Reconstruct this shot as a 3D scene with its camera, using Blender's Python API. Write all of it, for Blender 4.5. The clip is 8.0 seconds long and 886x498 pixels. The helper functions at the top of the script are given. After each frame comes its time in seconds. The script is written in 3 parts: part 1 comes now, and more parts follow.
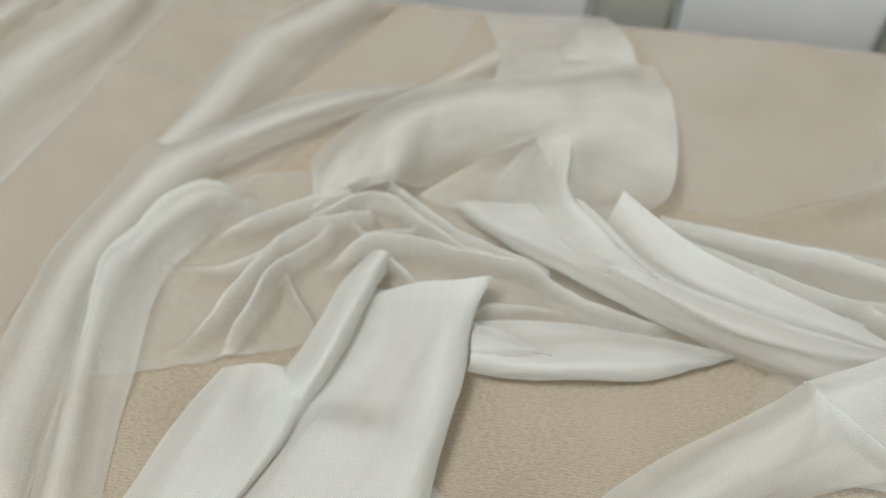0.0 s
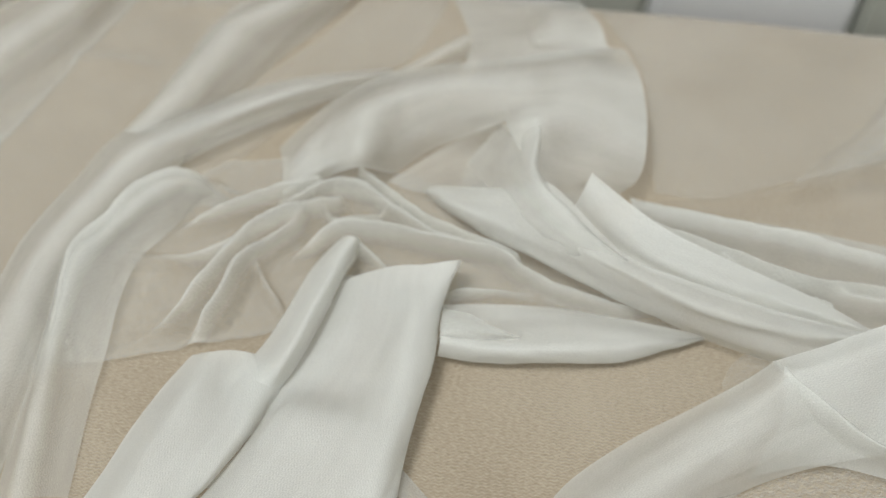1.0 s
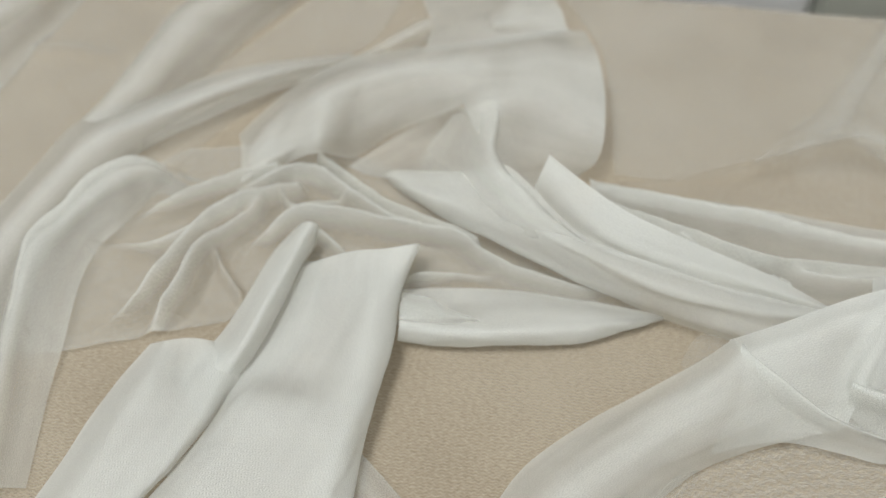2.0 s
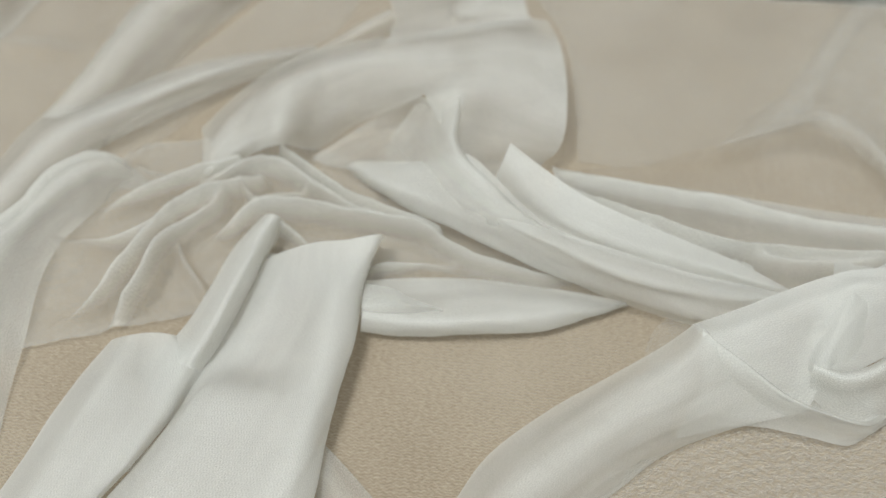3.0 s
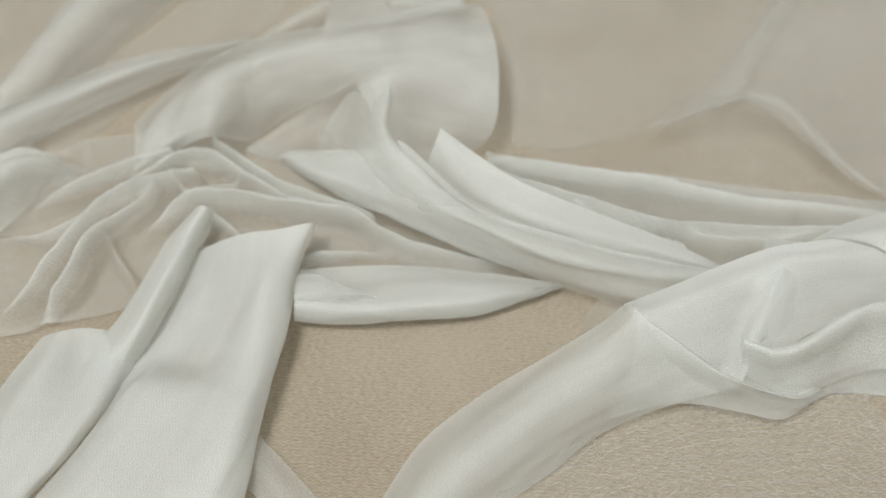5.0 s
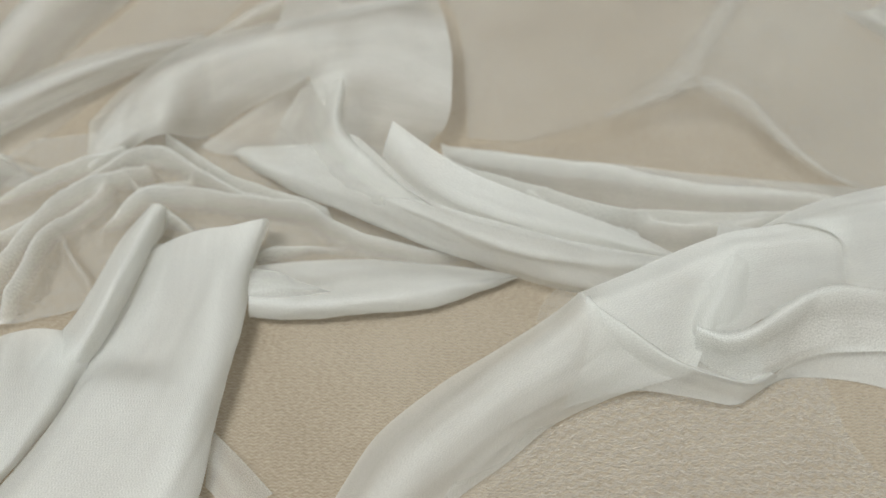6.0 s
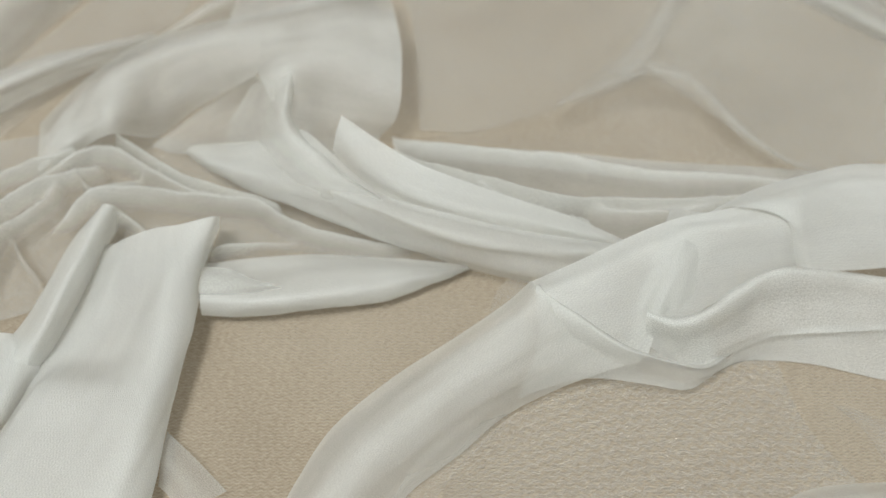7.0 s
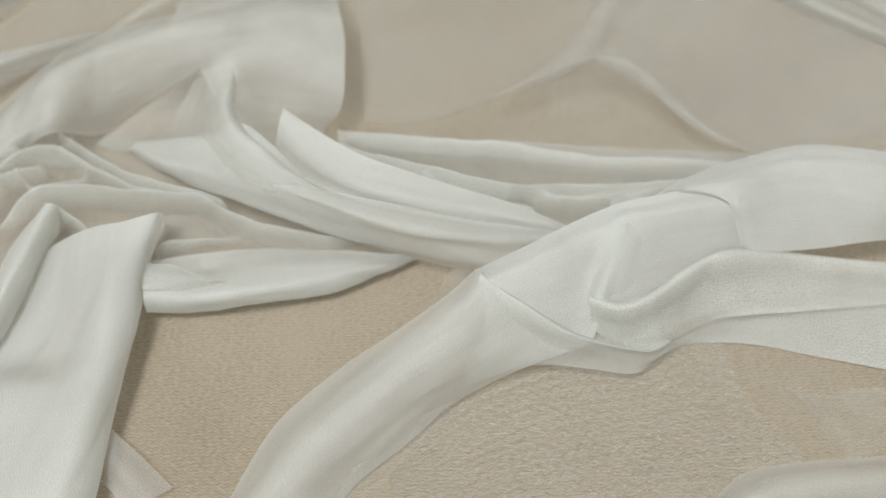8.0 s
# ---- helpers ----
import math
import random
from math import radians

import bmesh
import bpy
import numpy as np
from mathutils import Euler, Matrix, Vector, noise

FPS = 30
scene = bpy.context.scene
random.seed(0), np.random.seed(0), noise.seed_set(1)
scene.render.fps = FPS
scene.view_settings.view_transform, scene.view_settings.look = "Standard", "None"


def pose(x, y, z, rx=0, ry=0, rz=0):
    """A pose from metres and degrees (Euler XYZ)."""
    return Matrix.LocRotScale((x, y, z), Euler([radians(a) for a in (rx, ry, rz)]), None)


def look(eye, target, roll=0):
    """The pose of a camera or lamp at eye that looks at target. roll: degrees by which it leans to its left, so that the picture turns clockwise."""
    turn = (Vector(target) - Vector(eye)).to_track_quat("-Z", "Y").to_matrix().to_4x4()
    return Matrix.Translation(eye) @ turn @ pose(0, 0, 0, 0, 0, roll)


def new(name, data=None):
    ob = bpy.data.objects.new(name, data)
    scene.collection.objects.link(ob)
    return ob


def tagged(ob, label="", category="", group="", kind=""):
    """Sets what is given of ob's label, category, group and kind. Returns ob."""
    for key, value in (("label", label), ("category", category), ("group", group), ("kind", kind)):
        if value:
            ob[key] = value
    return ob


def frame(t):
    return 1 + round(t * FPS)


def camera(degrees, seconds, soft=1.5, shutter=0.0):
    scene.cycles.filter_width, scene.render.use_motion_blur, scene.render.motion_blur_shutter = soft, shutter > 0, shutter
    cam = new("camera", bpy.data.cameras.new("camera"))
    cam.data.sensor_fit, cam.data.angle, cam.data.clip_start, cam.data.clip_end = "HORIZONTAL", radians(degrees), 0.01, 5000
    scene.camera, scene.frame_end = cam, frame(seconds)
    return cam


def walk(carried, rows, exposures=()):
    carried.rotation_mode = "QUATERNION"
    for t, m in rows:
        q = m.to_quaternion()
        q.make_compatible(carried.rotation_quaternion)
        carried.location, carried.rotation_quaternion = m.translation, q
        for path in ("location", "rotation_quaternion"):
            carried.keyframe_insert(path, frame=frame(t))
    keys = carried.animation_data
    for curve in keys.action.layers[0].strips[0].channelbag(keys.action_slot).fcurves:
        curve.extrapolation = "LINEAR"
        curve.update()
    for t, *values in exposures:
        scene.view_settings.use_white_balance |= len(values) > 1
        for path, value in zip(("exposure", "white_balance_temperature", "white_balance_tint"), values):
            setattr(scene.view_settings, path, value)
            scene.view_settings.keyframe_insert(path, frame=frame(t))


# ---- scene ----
cam = camera(45.0, 8.0)
PATH = [
    (0, (-0.0000, 0.0000, 0.4809), (-0.0001, 0.3551, -0.0027), 1.58),
    (0.5, (0.0057, -0.0012, 0.4794), (0.0070, 0.3520, -0.0056), 1.39),
    (1, (0.0126, -0.0021, 0.4783), (0.0163, 0.3492, -0.0081), 1.37),
    (1.5, (0.0198, -0.0030, 0.4772), (0.0281, 0.3457, -0.0110), 1.57),
    (3, (0.0391, -0.0065, 0.4732), (0.0580, 0.3384, -0.0174), 1.55),
    (3.5, (0.0449, -0.0079, 0.4716), (0.0692, 0.3371, -0.0187), 1.88),
    (4, (0.0507, -0.0095, 0.4701), (0.0767, 0.3356, -0.0200), 1.63),
    (5.5, (0.0707, -0.0137, 0.4680), (0.1036, 0.3294, -0.0231), 1.37),
    (6, (0.0791, -0.0149, 0.4680), (0.1164, 0.3265, -0.0240), 1.31),
    (6.5, (0.0881, -0.0161, 0.4680), (0.1287, 0.3236, -0.0249), 1.00),
    (7, (0.0979, -0.0173, 0.4678), (0.1410, 0.3205, -0.0262), 0.66),
    (7.5, (0.1077, -0.0194, 0.4669), (0.1568, 0.3165, -0.0279), 0.66),
    (8, (0.1166, -0.0229, 0.4650), (0.1689, 0.3129, -0.0294), 0.53),
]
cam.data.dof.use_dof = True
cam.data.dof.focus_distance, cam.data.dof.aperture_fstop = 0.49, 4.0
walk(cam, [(t, look(eye, target, roll)) for t, eye, target, roll in PATH])

# ---- light ----
world = bpy.data.worlds.new("world")
scene.world = world
world.use_nodes = True
wn, wl = world.node_tree.nodes, world.node_tree.links
sky = wn.new("ShaderNodeTexSky")
sky.sky_type, sky.sun_disc = "NISHITA", False
sky.sun_elevation, sky.sun_rotation = radians(40), radians(-70)
wl.new(sky.outputs["Color"], wn["Background"].inputs["Color"])
wn["Background"].inputs["Strength"].default_value = 0.12
scene.view_settings.exposure = 0.0


def key_lamp(eye, target, width, height, watts, colour):
    data = bpy.data.lights.new("key_light", "AREA")
    data.shape, data.size, data.size_y, data.energy, data.color = "RECTANGLE", width, height, watts, colour
    ob = new("key_light", data)
    ob.matrix_world = look(eye, target)
    return ob


# key light, as from an assumed roof window out of view above the table
key_lamp((-0.95, -0.5, 3.4), (0.1, 0.33, 0.0), 0.9, 0.9, 96, (0.936, 0.967, 0.962))


# ---- materials ----
def material(name):
    m = bpy.data.materials.new(name)
    m.use_nodes = True
    m.node_tree.nodes.clear()
    return m, m.node_tree.nodes, m.node_tree.links


def node(ns, kind, **values):
    n = ns.new(kind)
    for key, value in values.items():
        n.inputs[key].default_value = value
    return n


def math_node(ns, ls, op, a, b=None):
    n = ns.new("ShaderNodeMath")
    n.operation = op
    for slot, v in ((0, a), (1, b)):
        if v is None:
            continue
        if isinstance(v, (int, float)):
            n.inputs[slot].default_value = v
        else:
            ls.new(v, n.inputs[slot])
    return n.outputs[0]


def crepe_height(ns, ls, vector, wave, row):
    """Zigzag rows of a crepe weave: their height from 0 to 1."""
    sep = ns.new("ShaderNodeSeparateXYZ")
    wob = node(ns, "ShaderNodeTexNoise", Scale=190.0, Detail=2.0)
    ls.new(vector, wob.inputs["Vector"])
    mix = ns.new("ShaderNodeVectorMath")
    mix.operation = "MULTIPLY_ADD"
    ls.new(wob.outputs["Color"], mix.inputs[0])
    mix.inputs[1].default_value = (0.0015, 0.0009, 0.0)
    ls.new(vector, mix.inputs[2])
    ls.new(mix.outputs[0], sep.inputs[0])
    zig = math_node(ns, ls, "PINGPONG", math_node(ns, ls, "DIVIDE", sep.outputs[0], wave), 0.5)
    rows = math_node(ns, ls, "ADD", math_node(ns, ls, "DIVIDE", sep.outputs[1], row), math_node(ns, ls, "MULTIPLY", zig, 1.1))
    wave_out = math_node(ns, ls, "SINE", math_node(ns, ls, "MULTIPLY", rows, 6.2832))
    return math_node(ns, ls, "MULTIPLY_ADD", wave_out, 0.5)


def cloth_material(name, dark, light, wave, row, relief):
    m, ns, ls = material(name)
    co = ns.new("ShaderNodeTexCoord")
    out = ns.new("ShaderNodeOutputMaterial")
    big = node(ns, "ShaderNodeTexNoise", Scale=9.0, Detail=4.0)
    ls.new(co.outputs["Object"], big.inputs["Vector"])
    fine = node(ns, "ShaderNodeTexNoise", Scale=1300.0, Detail=2.0)
    ls.new(co.outputs["Object"], fine.inputs["Vector"])
    h = crepe_height(ns, ls, co.outputs["Object"], wave, row)
    # slanting pebbled grain of the crepe
    slant = ns.new("ShaderNodeMapping")
    slant.inputs["Rotation"].default_value = (0, 0, radians(-28))
    slant.inputs["Scale"].default_value = (380, 1000, 1)
    ls.new(co.outputs["Object"], slant.inputs["Vector"])
    grain = node(ns, "ShaderNodeTexNoise", Scale=1.0, Detail=3.0)
    ls.new(slant.outputs[0], grain.inputs["Vector"])
    tone = math_node(ns, ls, "ADD", math_node(ns, ls, "MULTIPLY", big.outputs["Fac"], 0.45), math_node(ns, ls, "ADD", math_node(ns, ls, "MULTIPLY", grain.outputs["Fac"], 0.62), math_node(ns, ls, "MULTIPLY", h, 0.12)))
    ramp = ns.new("ShaderNodeValToRGB")
    ramp.color_ramp.elements[0].position, ramp.color_ramp.elements[0].color = 0.42, (*dark, 1)
    ramp.color_ramp.elements[1].position, ramp.color_ramp.elements[1].color = 0.72, (*light, 1)
    ls.new(tone, ramp.inputs[0])
    bsdf = node(ns, "ShaderNodeBsdfPrincipled", Roughness=0.75)
    bsdf.inputs["Specular IOR Level"].default_value = 0.25
    bsdf.inputs["Sheen Weight"].default_value = 0.5
    ls.new(ramp.outputs[0], bsdf.inputs["Base Color"])
    bump = node(ns, "ShaderNodeBump", Strength=relief, Distance=0.0007)
    spread = ns.new("ShaderNodeMapRange")
    spread.inputs["From Min"].default_value, spread.inputs["From Max"].default_value = 0.45, 0.62
    spread.inputs["To Min"].default_value, spread.inputs["To Max"].default_value = 0.06, 0.48
    ls.new(big.outputs["Fac"], spread.inputs["Value"])
    ls.new(math_node(ns, ls, "ADD", math_node(ns, ls, "MULTIPLY", h, spread.outputs[0]), math_node(ns, ls, "ADD", math_node(ns, ls, "MULTIPLY", fine.outputs["Fac"], 0.35), math_node(ns, ls, "MULTIPLY", grain.outputs["Fac"], 1.3))), bump.inputs["Height"])
    ls.new(bump.outputs[0], bsdf.inputs["Normal"])
    ls.new(bsdf.outputs[0], out.inputs[0])
    return m


def sheer_material(name, cover, colour, wave=0.0026, row=0.0012, rows=0.05, open_weave=0.14, gathered=0.0):
    """Thin white weave: part open mesh, part silky thread that also lets light through."""
    m, ns, ls = material(name)
    out = ns.new("ShaderNodeOutputMaterial")
    uv = ns.new("ShaderNodeUVMap")
    h = crepe_height(ns, ls, uv.outputs[0], wave, row)
    sep = ns.new("ShaderNodeSeparateXYZ")
    ls.new(uv.outputs[0], sep.inputs[0])
    fine = node(ns, "ShaderNodeTexNoise", Scale=1250.0, Detail=3.0)
    ls.new(uv.outputs[0], fine.inputs["Vector"])
    threads = node(ns, "ShaderNodeTexNoise", Scale=1600.0, Detail=2.0)
    ls.new(uv.outputs[0], threads.inputs["Vector"])
    patch = node(ns, "ShaderNodeTexNoise", Scale=28.0, Detail=3.0)
    ls.new(uv.outputs[0], patch.inputs["Vector"])
    mesh = math_node(ns, ls, "ADD", math_node(ns, ls, "MULTIPLY", threads.outputs["Fac"], 0.55), math_node(ns, ls, "ADD", math_node(ns, ls, "MULTIPLY", h, rows), math_node(ns, ls, "MULTIPLY", patch.outputs["Fac"], 0.2)))
    fac = ns.new("ShaderNodeMapRange")
    fac.inputs["From Min"].default_value, fac.inputs["From Max"].default_value = 0.25, 0.62
    fac.inputs["To Min"].default_value, fac.inputs["To Max"].default_value = cover - open_weave, min(1.0, cover + open_weave)
    ls.new(mesh, fac.inputs["Value"])
    # threads drawn together in long strands; the painted-in cover also whitens crests and edges
    strand_map = ns.new("ShaderNodeMapping")
    strand_map.inputs["Scale"].default_value = (14, 120, 1)
    ls.new(uv.outputs[0], strand_map.inputs["Vector"])
    strand = node(ns, "ShaderNodeTexNoise", Scale=1.0, Detail=4.0)
    ls.new(strand_map.outputs[0], strand.inputs["Vector"])
    ridge_cover = ns.new("ShaderNodeAttribute")
    ridge_cover.attribute_name = "crest_cover"
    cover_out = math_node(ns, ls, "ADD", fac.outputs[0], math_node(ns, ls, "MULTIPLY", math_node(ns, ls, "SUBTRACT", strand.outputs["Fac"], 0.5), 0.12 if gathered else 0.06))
    # gathered scales this whitening put into the cover
    cover_out = math_node(ns, ls, "ADD", cover_out, math_node(ns, ls, "MULTIPLY", ridge_cover.outputs["Fac"], gathered))
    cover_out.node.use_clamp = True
    bump = node(ns, "ShaderNodeBump", Strength=1.0, Distance=0.0005)
    ls.new(math_node(ns, ls, "ADD", math_node(ns, ls, "MULTIPLY", h, rows * 4.0), fine.outputs["Fac"]), bump.inputs["Height"])
    bsdf = node(ns, "ShaderNodeBsdfPrincipled", Roughness=0.42)
    bsdf.inputs["Base Color"].default_value = (*colour, 1)
    bsdf.inputs["Specular IOR Level"].default_value = 0.5
    bsdf.inputs["Sheen Weight"].default_value = 0.2
    ls.new(bump.outputs[0], bsdf.inputs["Normal"])
    lucent = node(ns, "ShaderNodeBsdfTranslucent", Color=(colour[0], colour[1] * 0.985, colour[2] * 0.95, 1))  # silk lets the warmer light through
    both = node(ns, "ShaderNodeMixShader", Fac=0.34)
    ls.new(bsdf.outputs[0], both.inputs[1])
    ls.new(lucent.outputs[0], both.inputs[2])
    clear = ns.new("ShaderNodeBsdfTransparent")
    mix = ns.new("ShaderNodeMixShader")
    ls.new(cover_out, mix.inputs[0])
    ls.new(clear.outputs[0], mix.inputs[1])
    ls.new(both.outputs[0], mix.inputs[2])
    ls.new(mix.outputs[0], out.inputs[0])
    return m


def plain_material(name, dark, light, rough, scale=14.0, relief=0.1):
    m, ns, ls = material(name)
    co = ns.new("ShaderNodeTexCoord")
    out = ns.new("ShaderNodeOutputMaterial")
    n1 = node(ns, "ShaderNodeTexNoise", Scale=scale, Detail=6.0)
    ls.new(co.outputs["Object"], n1.inputs["Vector"])
    ramp = ns.new("ShaderNodeValToRGB")
    ramp.color_ramp.elements[0].position, ramp.color_ramp.elements[0].color = 0.3, (*dark, 1)
    ramp.color_ramp.elements[1].position, ramp.color_ramp.elements[1].color = 0.7, (*light, 1)
    ls.new(n1.outputs["Fac"], ramp.inputs[0])
    bsdf = node(ns, "ShaderNodeBsdfPrincipled", Roughness=rough)
    ls.new(ramp.outputs[0], bsdf.inputs["Base Color"])
    bump = node(ns, "ShaderNodeBump", Strength=relief, Distance=0.002)
    ls.new(n1.outputs["Fac"], bump.inputs["Height"])
    ls.new(bump.outputs[0], bsdf.inputs["Normal"])
    ls.new(bsdf.outputs[0], out.inputs[0])
    return m


beige = cloth_material("beige_crepe", (0.297, 0.236, 0.167), (0.465, 0.391, 0.297), 0.0032, 0.0017, 1.0)
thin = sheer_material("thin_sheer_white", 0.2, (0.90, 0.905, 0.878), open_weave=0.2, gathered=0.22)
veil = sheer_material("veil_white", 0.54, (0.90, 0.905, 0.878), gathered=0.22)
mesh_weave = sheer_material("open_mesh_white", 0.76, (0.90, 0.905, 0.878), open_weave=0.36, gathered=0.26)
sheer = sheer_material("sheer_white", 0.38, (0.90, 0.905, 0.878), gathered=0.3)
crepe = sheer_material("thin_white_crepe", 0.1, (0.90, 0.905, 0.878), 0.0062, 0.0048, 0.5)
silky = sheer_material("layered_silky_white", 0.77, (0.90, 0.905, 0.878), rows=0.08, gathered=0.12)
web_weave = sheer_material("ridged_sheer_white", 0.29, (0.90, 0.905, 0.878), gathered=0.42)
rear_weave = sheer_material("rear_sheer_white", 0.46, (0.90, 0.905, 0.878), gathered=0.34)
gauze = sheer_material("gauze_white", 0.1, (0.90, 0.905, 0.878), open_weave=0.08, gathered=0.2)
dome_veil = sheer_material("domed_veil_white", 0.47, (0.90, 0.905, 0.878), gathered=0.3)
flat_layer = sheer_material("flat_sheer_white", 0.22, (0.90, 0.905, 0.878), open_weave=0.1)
white_paint = plain_material("white_paint", (0.70, 0.71, 0.72), (0.78, 0.78, 0.79), 0.5)
grey_paint = plain_material("grey_green_paint", (0.42, 0.43, 0.38), (0.48, 0.49, 0.44), 0.6)
wall_paint = plain_material("wall_paint", (0.62, 0.62, 0.60), (0.70, 0.70, 0.68), 0.8, 3.0)
bounce_paint = plain_material("bounce_wall_paint", (0.78, 0.78, 0.77), (0.84, 0.84, 0.83), 0.8, 3.0)
floor_wood = plain_material("floor_wood", (0.20, 0.20, 0.18), (0.28, 0.28, 0.26), 0.5, 5.0)
table_wood = plain_material("table_wood", (0.30, 0.22, 0.14), (0.42, 0.32, 0.21), 0.45, 8.0)


# ---- meshes ----
def part(name, bm, mat, parent=None, label=""):
    me = bpy.data.meshes.new(name)
    bm.to_mesh(me)
    bm.free()
    me.materials.append(mat)
    ob = new(name, me)
    ob.parent = parent
    return tagged(ob, label=label)


def box(x0, y0, z0, x1, y1, z1, bevel=0.0):
    bm = bmesh.new()
    bmesh.ops.create_cube(bm, size=1.0, matrix=Matrix.Translation(((x0 + x1) / 2, (y0 + y1) / 2, (z0 + z1) / 2)) @ Matrix.Diagonal((x1 - x0, y1 - y0, z1 - z0, 1)))
    if bevel:
        bmesh.ops.bevel(bm, geom=bm.edges[:], offset=bevel, segments=2, affect="EDGES")
    return bm


def swell(x, y):
    """The table top rises gently towards its middle, shaped to fit heights tracked from the camera's view."""
    return 0.012 * np.exp(-(((x - 0.12) / 0.16) ** 2) - ((y - 0.38) / 0.10) ** 2)


def spline(points, count):
    """Evenly spaced points on a Catmull-Rom curve through the given ones."""
    p = np.asarray(points, float)
    p = np.vstack([2 * p[0] - p[1], p, 2 * p[-1] - p[-2]])
    dense = []
    for i in range(len(p) - 3):
        a, b, c, d = p[i : i + 4]
        for s in np.linspace(0, 1, 24, endpoint=False):
            dense.append(0.5 * (2 * b + (c - a) * s + (2 * a - 5 * b + 4 * c - d) * s * s + (3 * b - a - 3 * c + d) * s**3))
    dense = np.array(dense + [p[-2]])
    length = np.r_[0, np.cumsum(np.linalg.norm(np.diff(dense, axis=0), axis=1))]
    at = np.linspace(0, length[-1], count)
    return np.stack([np.interp(at, length, dense[:, k]) for k in range(3)], 1)


def grid_mesh(name, grid, mat, parent, label="", crest=0.0, hem=0.15):
    """A cloth surface from a grid of places, with its own lengths as texture coordinates."""
    rows, cols = grid.shape[:2]
    verts = [tuple(v) for v in grid.reshape(-1, 3)]
    faces = [(r * cols + c, r * cols + c + 1, (r + 1) * cols + c + 1, (r + 1) * cols + c) for r in range(rows - 1) for c in range(cols - 1)]
    me = bpy.data.meshes.new(name)
    me.from_pydata(verts, [], faces)
    along = np.zeros((rows, cols))
    across = np.zeros((rows, cols))
    along[:, 1:] = np.cumsum(np.linalg.norm(np.diff(grid, axis=1), axis=2), axis=1)
    across[1:, :] = np.cumsum(np.linalg.norm(np.diff(grid, axis=0), axis=2), axis=0)
    along[:], across[:] = along.mean(0), across.mean(1)[:, None]
    uv = me.uv_layers.new(name="UVMap")
    flat = np.stack([along, across], 2).reshape(-1, 2)
    index = np.empty(len(me.loops), int)
    me.loops.foreach_get("vertex_index", index)
    uv.data.foreach_set("uv", flat[index].ravel().astype(np.float32))
    # borders get extra cover, so edges look white as if seen edge-on
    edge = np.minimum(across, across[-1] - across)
    crest_cover = me.attributes.new("crest_cover", "FLOAT", "POINT")
    crest_cover.data.foreach_set("value", np.maximum(hem * np.exp(-(edge / 0.0035) ** 1.5), crest).ravel().astype(np.float32))
    me.polygons.foreach_set("use_smooth", [True] * len(me.polygons))
    me.materials.append(mat)
    me.update()
    ob = new(name, me)
    ob.parent = parent
    return tagged(ob, label=label)


# ---- the room ----
def structure(name, bm, mat):
    return tagged(part(name, bm, mat), kind="structure")


FLOOR = -0.76
TURNED = Matrix.Translation((0.0, 0.553, 0.0)) @ pose(0, 0, 0, 0, 0, -6.6)  # the table and all behind it stand a little askew
structure("floor", box(-1.8, -2.0, FLOOR - 0.1, 1.4, 3.0, FLOOR), floor_wood)
structure("wall_north", box(-1.8, 3.0, FLOOR, 1.4, 3.1, 3.44), wall_paint)
structure("wall_south", box(-1.8, -2.1, FLOOR, 1.4, -2.0, 3.44), wall_paint)
# unseen wall added close by, paler than the rest to bounce fill light
structure("bounce_wall_east", box(1.4, -2.1, FLOOR, 1.5, 3.1, 3.44), bounce_paint)


def slabs(*sizes):
    """Blocks that leave an opening between them, as one mesh."""
    bm = bmesh.new()
    for x0, y0, z0, x1, y1, z1 in sizes:
        bmesh.ops.create_cube(bm, size=1.0, matrix=Matrix.Translation(((x0 + x1) / 2, (y0 + y1) / 2, (z0 + z1) / 2)) @ Matrix.Diagonal((x1 - x0, y1 - y0, z1 - z0, 1)))
    return bm


structure("wall_west", box(-1.9, -2.1, FLOOR, -1.8, 3.1, 3.44), wall_paint)
# the unseen ceiling, with an assumed roof window sized to set the fill
bm = slabs((-1.9, -2.1, 3.44, -1.45, 3.1, 3.54), (-0.45, -2.1, 3.44, 1.5, 3.1, 3.54), (-1.45, -2.1, 3.44, -0.45, -1.0, 3.54), (-1.45, 0.0, 3.44, -0.45, 3.1, 3.54))
structure("ceiling", bm, wall_paint)

# ---- table ----
table = tagged(new("table"), "wooden work table covered by a beige cloth", "table")
table.matrix_world = TURNED
part("tabletop", box(-0.75, -1.1, -0.036, 1.0, -0.012, -0.006, 0.004), table_wood, table)
for lx, ly in ((-0.69, -1.04), (0.94, -1.04), (-0.69, -0.07), (0.94, -0.07)):
    part("leg", box(lx - 0.03, ly - 0.03, FLOOR, lx + 0.03, ly + 0.03, -0.037, 0.004), table_wood, table)

